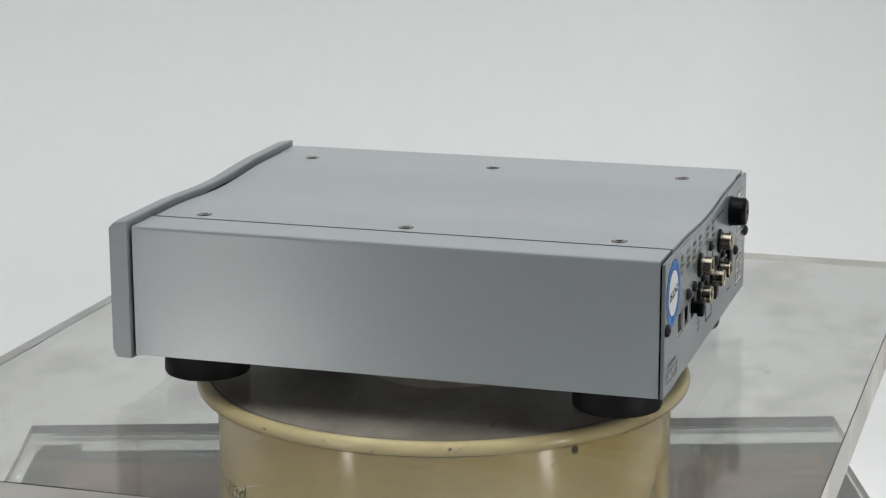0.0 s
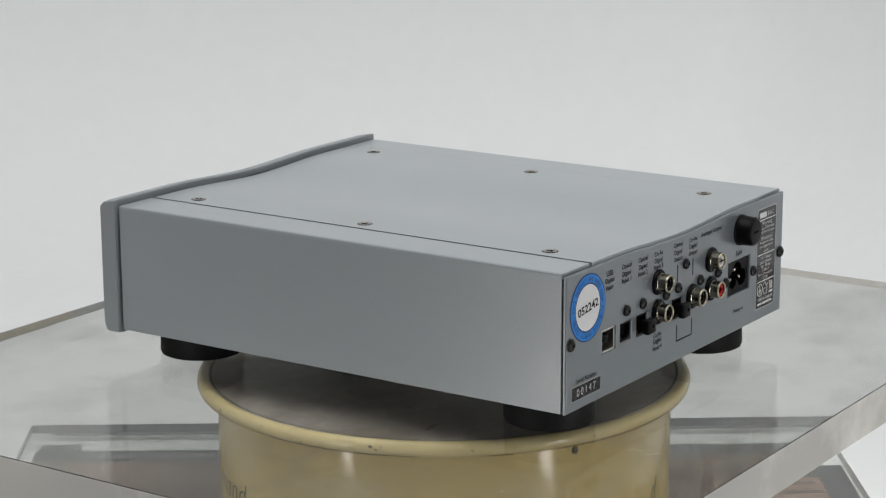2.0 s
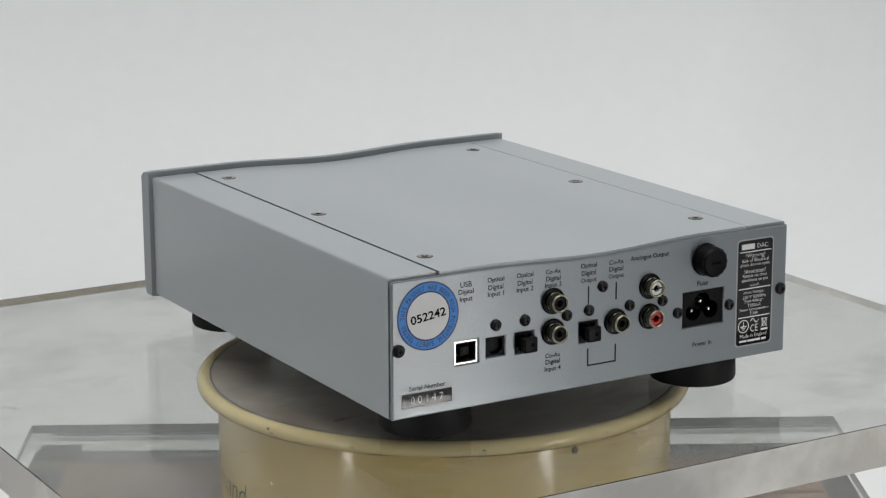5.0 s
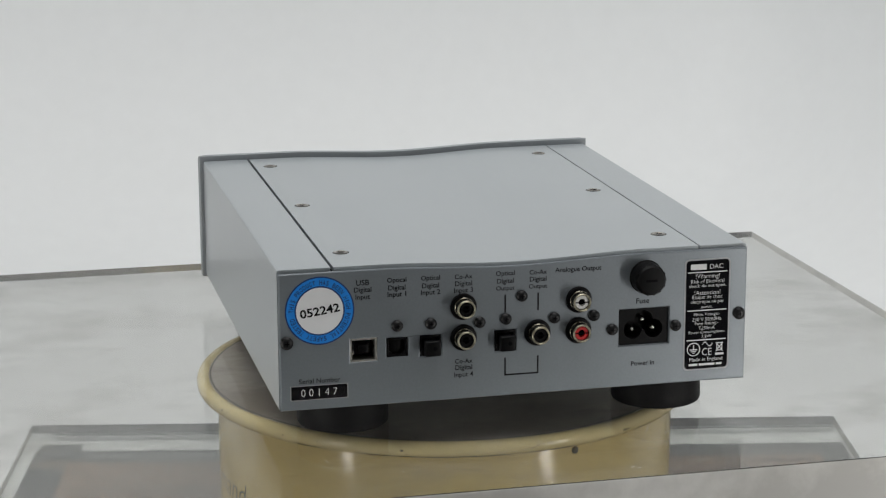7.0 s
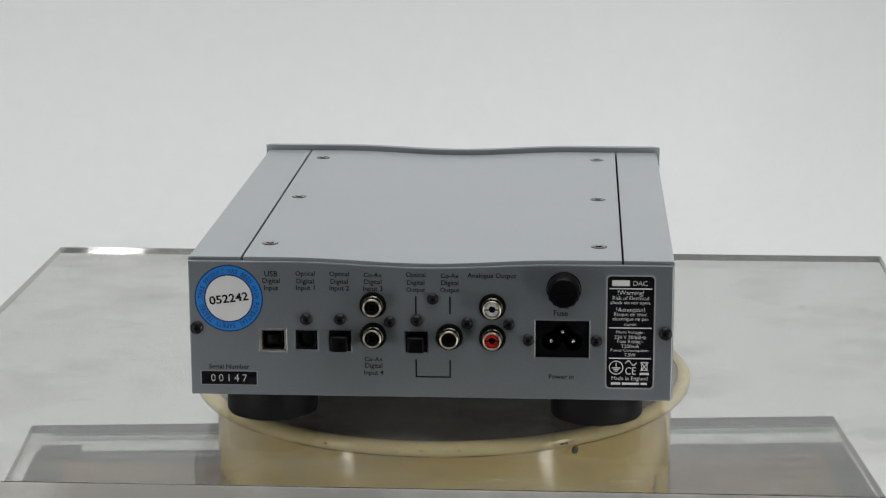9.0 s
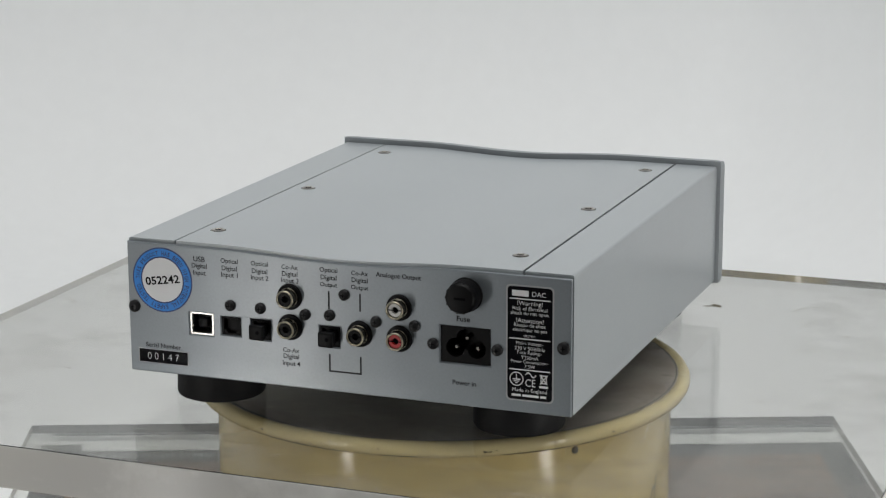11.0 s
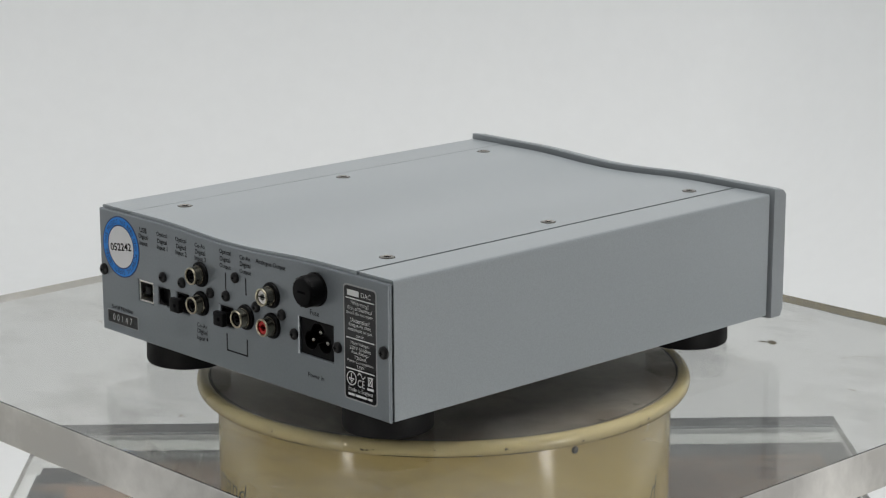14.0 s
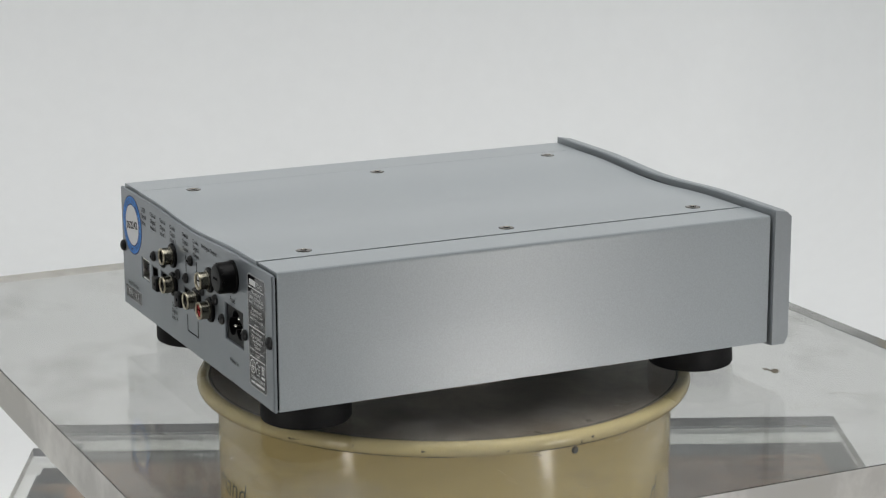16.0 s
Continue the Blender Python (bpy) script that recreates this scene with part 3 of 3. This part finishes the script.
def optical_socket(i, plugged):
    x0, x1, z0, z1 = HOLES[i]
    z0, z1 = z0 + FP, z1 + FP
    cx, cz = (x0 + x1) / 2, (z0 + z1) / 2
    y0, y1 = YB + 0.5, YB + 6
    body = merge(slab(x0 + 0.05, x1 - 0.05, y0, y1, z0 + 0.05, z0 + 1.0, 0.15), slab(x0 + 0.05, x1 - 0.05, y0, y1, z1 - 1.0, z1 - 0.05, 0.15),
                 slab(x0 + 0.05, x0 + 1.1, y0, y1, z0, z1, 0.15), slab(x1 - 1.1, x1 - 0.05, y0, y1, z0, z1, 0.15))
    s = part("optical_socket", body, BLACK, unit, "square black optical socket")
    part("shutter", slab(x0 + 1.1, x1 - 1.1, YB + 2.6, YB + 4, z0 + 1.0, z1 - 1.0, 0.3), BLACK, s)
    # corner fillets that narrow the opening towards its foot
    for sx in (-1, 1):
        q = cx + sx * ((x1 - x0) / 2 - 1.1)
        part("corner_fillet", extrude_outline([(q, z0 + 1.0), (q - sx * 1.9, z0 + 1.0), (q, z0 + 2.9)], YB + 0.8, YB + 3), BLACK, s)
    if plugged:
        plug = slab(cx - 2.6, cx + 2.6, YB - 3.0, YB + 2.5, cz - 2.4, cz + 2.4, 0.4)
        plug = merge(plug, slab(cx - 3.7, cx + 3.7, YB - 5.6, YB - 2.4, cz - 3.7, cz + 3.3, 0.9, 3))
        p = part("dust_plug", plug, BLACK, s, "black dust plug")
        part("recess", lathe([(0, 0.06), (0.9, 0.06), (0.9, 0)], 14, "-y", (cx + 0.8, YB - 5.6, cz)), VOID, p)


def fuse_holder():
    c = (61.9, YB, 50.4 + FP)
    s = part("fuse_holder", lathe([(7.7, 0), (7.7, 0.8), (7.3, 1.1), (7.1, 6.0), (6.8, 7.6), (6.0, 8.4), (5.4, 8.5), (0, 8.4)], 44, "-y", c), BLACK, unit, "round black screw-in fuse holder")
    for k in range(14):
        a = 2 * math.pi * (k + 0.5) / 14
        rib = slab(-0.55, 0.55, YB - 7.6, YB - 1.2, 6.5, 7.12, 0.2)
        rib.transform(Matrix.Translation((c[0] / 1000, 0, c[2] / 1000)) @ Matrix.Rotation(a, 4, "Y"))
        part("grip_rib", rib, BLACK, s)
    part("slot", slab(c[0] - 2.6, c[0] + 2.6, YB - 8.5, YB - 8.0, c[2] - 0.5, c[2] + 0.5), VOID, s)


def mains_inlet():
    x0, x1, z0, z1 = 49.7, 73.0, 18.9 + FP, 35.6 + FP
    cx, cz = (x0 + x1) / 2, (z0 + z1) / 2
    # plate with a clover-shaped opening
    n = 120
    bm = bmesh.new()

    def clover(a):
        """Distance from the middle to the rim of the three-lobed opening."""
        best = 0.0
        for ox, oz, r in ((0, 2.6, 4.6), (-4.9, -1.4, 4.3), (4.9, -1.4, 4.3)):
            dx, dz = math.cos(a), math.sin(a)
            b = ox * dx + oz * dz
            disc = b * b - (ox * ox + oz * oz - r * r)
            if disc >= 0:
                best = max(best, b + math.sqrt(disc))
        return best

    def border(a):
        dx, dz = abs(math.cos(a)), abs(math.sin(a))
        hx, hz, r = (x1 - x0) / 2, (z1 - z0) / 2, 0.6
        t = min(hx / max(dx, 1e-6), hz / max(dz, 1e-6))
        if t * dx > hx - r and t * dz > hz - r:
            b = dx * (hx - r) + dz * (hz - r)
            t = b + math.sqrt(b * b - ((hx - r) ** 2 + (hz - r) ** 2 - r * r))
        return t

    rings = []
    for rad, dep in ((border, 2.4), (border, 1.1), (clover, 1.1), (clover, 10.0)):
        rings.append([bm.verts.new(((cx + rad(2 * math.pi * i / n) * math.cos(2 * math.pi * i / n)) / 1000, (YB + dep) / 1000,
                                    (cz + rad(2 * math.pi * i / n) * math.sin(2 * math.pi * i / n)) / 1000)) for i in range(n)])
    for a, b in zip(rings, rings[1:]):
        for i in range(n):
            j = (i + 1) % n
            bm.faces.new((a[i], a[j], b[j], b[i]))
    bm.faces.new(rings[-1])
    s = part("mains_inlet", bm, BLACK, unit, "black three-pin clover mains inlet", 0.4)
    for ox, oz in ((0, 2.9), (-4.9, -1.4), (4.9, -1.4)):
        part("pin", lathe([(1.15, -9.5), (1.15, -3.0), (0.95, -2.4), (0.5, -2.0), (0, -1.9)], 16, "-y", (cx + ox, YB, cz + oz)), PIN, s, "bright metal pin")


def legend(text, x, z, w, name="legend"):
    return part(name, lettering(text, w, x, z - 0.55 + FP, YB - 0.10, 0.010), INK, unit, "small dark printed legend", 0)


def legends():
    for x, lines in ((-67.5, ("USB", "Digital", "Input")), (-52.3, ("Optical", "Digital", "Input 1")), (-37.2, ("Optical", "Digital", "Input 2")),
                     (-22.3, ("Co-Ax", "Digital", "Input 3")), (-3.3, ("Optical", "Digital", "Output")), (11.7, ("Co-Ax", "Digital", "Output"))):
        widths = {"USB": 5.8, "Digital": 7.7, "Input": 6.4, "Optical": 8.6, "Input 1": 8.3, "Input 2": 8.7, "Input 3": 8.6, "Co-Ax": 8.0, "Output": 8.4}
        for k, t in enumerate(lines):
            legend(t, x, 56.2 - 3.25 * k - (0.25 if t[-1] == "t" and len(t) > 3 or "Digital" in t else 0), widths[t])
    for k, (t, w) in enumerate((("Co-Ax", 8.0), ("Digital", 7.7), ("Input 4", 8.6))):
        legend(t, -22.3, 17.6 - 3.25 * k, w)
    legend("Analogue Output", 30.2, 56.2, 21.4)
    legend("Fuse", 60.6, 39.9, 6.2)
    legend("Power in", 61.0, 10.8, 11.0)
    legend("Serial Number", -87.2, 13.3, 18.2)
    # bracket and pointer lines of the output group
    y = YB
    for x0, x1, z0, z1 in ((-3.7, -3.0, 38.0, 46.2), (11.4, 12.1, 38.2, 46.2), (-3.7, -3.0, 8.9, 17.2), (11.4, 12.1, 8.9, 17.2), (-3.0, 11.4, 8.9, 9.6)):
        part("rule", slab(x0, x1, y - 0.10, y, z0 + FP, z1 + FP), INK, unit, "", 0)


def sticker():
    x, z = -86.6, 44.2 + FP
    s = part("safety_sticker", lathe([(15.3, 0), (15.3, 0.12), (0, 0.12)], 64, "-y", (x, YB, z)), NAVY_INK, unit, "round blue and white safety test sticker")
    part("ring", lathe([(14.7, 0.1), (14.7, 0.18), (11.1, 0.18), (11.1, 0.1)], 64, "-y", (x, YB, z)), STICKER_BLUE, s, "blue ring")
    part("inner_disc", lathe([(10.4, 0.1), (10.4, 0.18), (0, 0.18)], 56, "-y", (x, YB, z)), STICKER_WHITE, s, "white centre")
    part("number", lettering("052242", 17.6, x, z, YB - 0.26, 0.022, rot=8, height=3.9), INK, s, "black stamped number", 0)

    def arc(text, start, end):
        letters = None
        n = len(text)
        for i, ch in enumerate(text):
            if ch == " ":
                continue
            a = radians(start + (end - start) * i / (n - 1))
            b = lettering(ch, 1.2, 0, 0, 0, 0.012, height=2.1)
            ca, sa = math.cos(a - math.pi / 2), math.sin(a - math.pi / 2)
            for v in b.verts:
                u, w = v.co.x * (0.35 if ch == "I" else 1), v.co.z + 0.01265
                v.co = (x / 1000 + ca * u - sa * w, (YB - 0.26) / 1000, z / 1000 + sa * u + ca * w)
            letters = b if letters is None else merge(letters, b)
        return letters

    part("ring_lettering", arc("THIS PRODUCT HAS BEEN HIGH POTENTIAL SAFETY TESTED", 178, -164), NAVY_INK, s, "navy lettering round the ring", 0)


def plates_and_labels():
    # serial number strip
    s = part("serial_label", slab(-100.2, -74.5, YB - 0.12, YB, 4.1 + FP, 10.8 + FP), PALE_EDGE, unit, "black serial number strip with pale edge", 0)
    part("strip", slab(-99.8, -74.9, YB - 0.2, YB - 0.1, 4.4 + FP, 10.5 + FP), LABEL_BLACK, s, "", 0)
    part("number", lettering("0 0 1 4 7", 16.0, -87.4, 7.5 + FP, YB - 0.26, -0.018, height=3.3), WHITE_INK, s, "white number", 0)
    # rating label
    part("rating_label_margin", extrude_outline(round_rect(80.3, 102.1, 4.9 + FP, 57.0 + FP, 2.0), YB - 0.08, YB), PALE_EDGE, unit, "clear margin of the rating label", 0)
    r = part("rating_label", extrude_outline(round_rect(81.0, 101.4, 5.6 + FP, 56.3 + FP, 1.6), YB - 0.14, YB), LABEL_BLACK, unit, "glossy black rating label with white print", 0)
    y = YB - 0.20

    def put(t, z, w, x=91.2, h=None):
        part("print", lettering(t, w, x, z + FP, y, -0.006, height=h), WHITE_INK, r, "", 0)

    def rule(z, x0=81.9, x1=100.5, h=0.5):
        part("rule", slab(x0, x1, y, y + 0.1, z - h / 2 + FP, z + h / 2 + FP), WHITE_INK, r, "", 0)

    part("mark", slab(83.0, 90.6, y, y + 0.1, 52.0 + FP, 54.6 + FP, 0), WHITE_INK, r, "plain white maker's mark", 0)
    put("DAC", 53.3, 6.2, 95.3)
    rule(50.8)
    put("!Warning!", 48.7, 11.4)
    put("Risk of Electrical", 46.6, 15.8)
    put("shock do not open.", 44.3, 17.6)
    put("!Attention!", 41.3, 12.4)
    put("Risque de choc", 39.0, 14.4)
    put("electrique ne pas", 36.9, 15.6)
    put("ourvir.", 34.6, 5.6)
    rule(33.0)
    put("Mains Voltage:-", 30.9, 12.4)
    put("230 V 50/60Hz", 28.8, 13.8)
    put("Fuse Rating:-", 26.7, 11.2)
    put("T250mA", 24.7, 7.8)
    put("Power Consumption:-", 22.6, 17.0)
    put("7.5W", 20.7, 4.8)
    rule(19.1)
    # earth sign in a ring, wave, conformity letters and crossed bin
    part("earth_sign", merge(lathe([(3.2, 0), (3.2, 0.1), (2.8, 0.1), (2.8, 0)], 32, "-y", (85.2, y + 0.1, 14.8 + FP)),
                             slab(85.0, 85.4, y, y + 0.1, 14.9 + FP, 17.0 + FP), slab(83.4, 87.0, y, y + 0.1, 14.4 + FP, 14.9 + FP),
                             slab(84.0, 86.4, y, y + 0.1, 13.6 + FP, 14.0 + FP), slab(84.6, 85.8, y, y + 0.1, 12.9 + FP, 13.2 + FP)), WHITE_INK, r, "", 0)
    wave = None
    for i in range(12):
        x = 89.2 + i * 0.42
        zc = 17.0 + 1.0 * math.sin(i / 11 * 2 * math.pi) + FP
        b = slab(x, x + 0.45, y, y + 0.1, zc - 0.25, zc + 0.25)
        wave = b if wave is None else merge(wave, b)
    part("wave_sign", wave, WHITE_INK, r, "", 0)
    put("CE", 13.4, 4.6, 91.6, 3.4)
    part("bin_sign", merge(slab(95.8, 99.4, y, y + 0.1, 17.0 + FP, 17.5 + FP), slab(96.2, 96.6, y, y + 0.1, 13.8 + FP, 17.0 + FP),
                           slab(98.6, 99.0, y, y + 0.1, 13.8 + FP, 17.0 + FP), slab(96.2, 99.0, y, y + 0.1, 13.6 + FP, 14.0 + FP),
                           slab(95.6, 99.7, y, y + 0.1, 11.6 + FP, 12.6 + FP)), WHITE_INK, r, "", 0)
    for lean in (-1, 1):
        bar = slab(-0.2, 0.2, y, y + 0.05, -2.6, 2.6)
        bar.transform(Matrix.Translation((0.0976, 0, (15.4 + FP) / 1000)) @ Matrix.Rotation(radians(38 * lean), 4, "Y"))
        part("bin_stroke", bar, WHITE_INK, r, "", 0)
    put("Made in England", 9.7, 15.8)
    part("print", merge(slab(83.0, 87.2, y, y + 0.1, 7.0 + FP, 8.0 + FP), slab(87.9, 95.4, y, y + 0.1, 7.0 + FP, 8.0 + FP), slab(96.1, 98.8, y, y + 0.1, 7.0 + FP, 8.0 + FP)), WHITE_INK, r, "", 0)


unit_case()
unit_fascia()
unit_back_panel()
for fx in (-72.0, 77.0):
    for fy in (-106.3, 98.5):
        foot(fx, fy)
for fx in (-71.7, 77.2):
    for fy in (-106.0, -4.0, 98.0):
        lid_screw(fx, fy)
for sx, sz in ((-101.4, 30.6), (106.6, 30.6), (-52.3, 35.2), (-37.2, 35.2), (-15.0, 34.4), (-3.1, 35.1), (4.2, 45.2), (19.3, 34.2), (37.7, 34.0), (46.4, 26.9), (76.3, 26.8)):
    back_screw(sx, sz, 2.85 if abs(sx) > 100 else 2.55)
phono_socket(-22.4, 42.0, BLACK, "black insulator")
phono_socket(-22.4, 27.9, BLACK, "black insulator")
phono_socket(11.5, 27.9, BLACK, "black insulator")
phono_socket(30.5, 41.8, WHITE_PLASTIC, "white insulator")
phono_socket(30.5, 27.6, RED_PLASTIC, "red insulator")
usb_socket()
optical_socket(1, False)
optical_socket(2, True)
optical_socket(3, True)
fuse_holder()
mains_inlet()
legends()
sticker()
plates_and_labels()
wrapped_script("mand", 36, 11.0, -156, 52.0, tin_ob)
wrapped_script("d.", 8, 14.0, -27.0, 51.0, tin_ob)


# ---- wear on the plate: fine scratches and specks, turning with it ----
def plate_wear():
    random.seed(5)
    bm = bmesh.new()
    for _ in range(120):
        x, y, a = random.uniform(-240, 240), random.uniform(-205, 200), random.uniform(0, math.pi)
        ln, w = random.uniform(1.0, 7.0), random.uniform(0.05, 0.14)
        dx, dy = math.cos(a) * ln / 2, math.sin(a) * ln / 2
        nx, ny = -math.sin(a) * w, math.cos(a) * w
        vs = [bm.verts.new(((x + sx * dx + sn * nx) / 1000, (y + sx * dy + sn * ny) / 1000, 0.00006)) for sx, sn in ((-1, -1), (1, -1), (1, 1), (-1, 1))]
        bm.faces.new(vs)
    part("scratches", bm, SCRATCH, plate, "fine pale scratches", 0)["kind"] = "stuff"
    bm = bmesh.new()
    for _ in range(45):
        x, y, r = random.uniform(-240, 240), random.uniform(-205, 200), random.uniform(0.2, 0.7)
        vs = []
        for k in range(7):
            a = 2 * math.pi * k / 7
            q = r * random.uniform(0.5, 1.3)
            vs.append(bm.verts.new(((x + q * math.cos(a)) / 1000, (y + 0.8 * q * math.sin(a)) / 1000, 0.00008)))
        bm.faces.new(vs)
    part("specks", bm, DIRT, plate, "small dark specks", 0)["kind"] = "stuff"


def plate_scuffs():
    """Patches of fine grey scuffing: many short strokes that lie nearly the same way."""
    random.seed(31)
    bm = bmesh.new()
    for _ in range(26):
        rr, ph = random.uniform(135, 230), random.uniform(0, 2 * math.pi)
        cx, cy, lean = rr * math.cos(ph), max(-200, min(195, rr * math.sin(ph))), random.uniform(0, math.pi)
        long, wide = random.uniform(5, 17), random.uniform(1.2, 4.0)
        for _ in range(random.randint(8, 24)):
            u, w = random.gauss(0, long * 0.4), random.gauss(0, wide * 0.5)
            a, ln, t = lean + random.gauss(0, 0.25), random.uniform(0.6, 4.0), random.uniform(0.06, 0.22)
            x, y = cx + u * math.cos(lean) - w * math.sin(lean), cy + u * math.sin(lean) + w * math.cos(lean)
            if abs(x) > 243 or not -209 < y < 204:
                continue
            dx, dy, nx, ny = math.cos(a) * ln / 2, math.sin(a) * ln / 2, -math.sin(a) * t, math.cos(a) * t
            bm.faces.new([bm.verts.new(((x + i * dx + k * nx) / 1000, (y + i * dy + k * ny) / 1000, 0.00007)) for i, k in ((-1, -0.3), (0.2, -1), (1, 0.2), (-0.1, 1))])
    part("scuffs", bm, SCUFF, plate, "faint grey scuff marks", 0)["kind"] = "stuff"


def dirt_mark(x, y, size, seed):
    random.seed(seed)
    bm = bmesh.new()
    for _ in range(7):
        cx, cy = x + random.gauss(0, size * 0.8), y + random.gauss(0, size * 0.45)
        r = size * random.uniform(0.25, 0.6)
        vs = []
        for k in range(9):
            a = 2 * math.pi * k / 9
            q = r * random.uniform(0.4, 1.25)
            vs.append(bm.verts.new(((cx + 1.5 * q * math.cos(a)) / 1000, (cy + 0.7 * q * math.sin(a)) / 1000, 0.0001 + 0.00002 * _)))
        bm.faces.new(vs)
    part("dirt_mark", bm, SMEAR, plate, "small brown smear of dirt", 0)


def stray_hair(points, wide):
    bm = bmesh.new()
    left, right = [], []
    for i, (x, y) in enumerate(points):
        xa, ya = points[max(i - 1, 0)]
        xb, yb = points[min(i + 1, len(points) - 1)]
        d = math.hypot(xb - xa, yb - ya)
        nx, ny = -(yb - ya) / d * wide, (xb - xa) / d * wide
        left.append(bm.verts.new(((x + nx) / 1000, (y + ny) / 1000, 0.00012)))
        right.append(bm.verts.new(((x - nx) / 1000, (y - ny) / 1000, 0.00012)))
    for i in range(len(points) - 1):
        bm.faces.new((left[i], right[i], right[i + 1], left[i + 1]))
    part("stray_hair", bm, SMEAR, plate, "stray hair lying on the plate", 0)


plate_wear()
plate_scuffs()
dirt_mark(111, 125.4, 3.2, 3)
dirt_mark(96, 176, 0.8, 4)
dirt_mark(1, -165, 1.1, 6)
dirt_mark(188, 88, 1.4, 8)
stray_hair([(168 - 15 * math.sin(a), 128 + 14 * math.cos(a)) for a in (0.2 + 0.13 * i for i in range(12))], 0.16)
stray_hair([(-162 + 5 * math.cos(a), -102 + 4 * math.sin(a)) for a in (0.6 + 0.2 * i for i in range(8))], 0.2)


# ---- what turns ----
TURN = [(0, 72.82), (0.5, 68.72), (1, 64.47), (1.5, 60.34), (2, 56.00), (2.5, 51.90), (3, 47.52), (3.5, 43.43), (4, 38.97), (4.5, 34.72), (5, 30.46), (5.5, 26.20), (6, 21.94), (6.5, 17.61), (7, 13.21), (7.5, 9.07), (8, 4.65), (8.5, 0.61), (9, -3.74), (9.5, -7.97), (10, -12.27), (10.5, -16.57), (11, -20.87), (11.5, -25.00), (12, -29.43), (12.5, -33.64), (13, -38.18), (13.5, -42.50), (14, -46.92), (14.5, -51.18), (15, -55.75), (15.5, -59.97), (16, -64.44)]


def motions():
    for thing, z in ((unit, -F), (plate, -F), (lid, -48.5)):
        walk(thing, [(t, Matrix.Translation(at(0, 0, z)) @ pose(0, 0, 0, 0, 0, a)) for t, a in TURN])


motions()
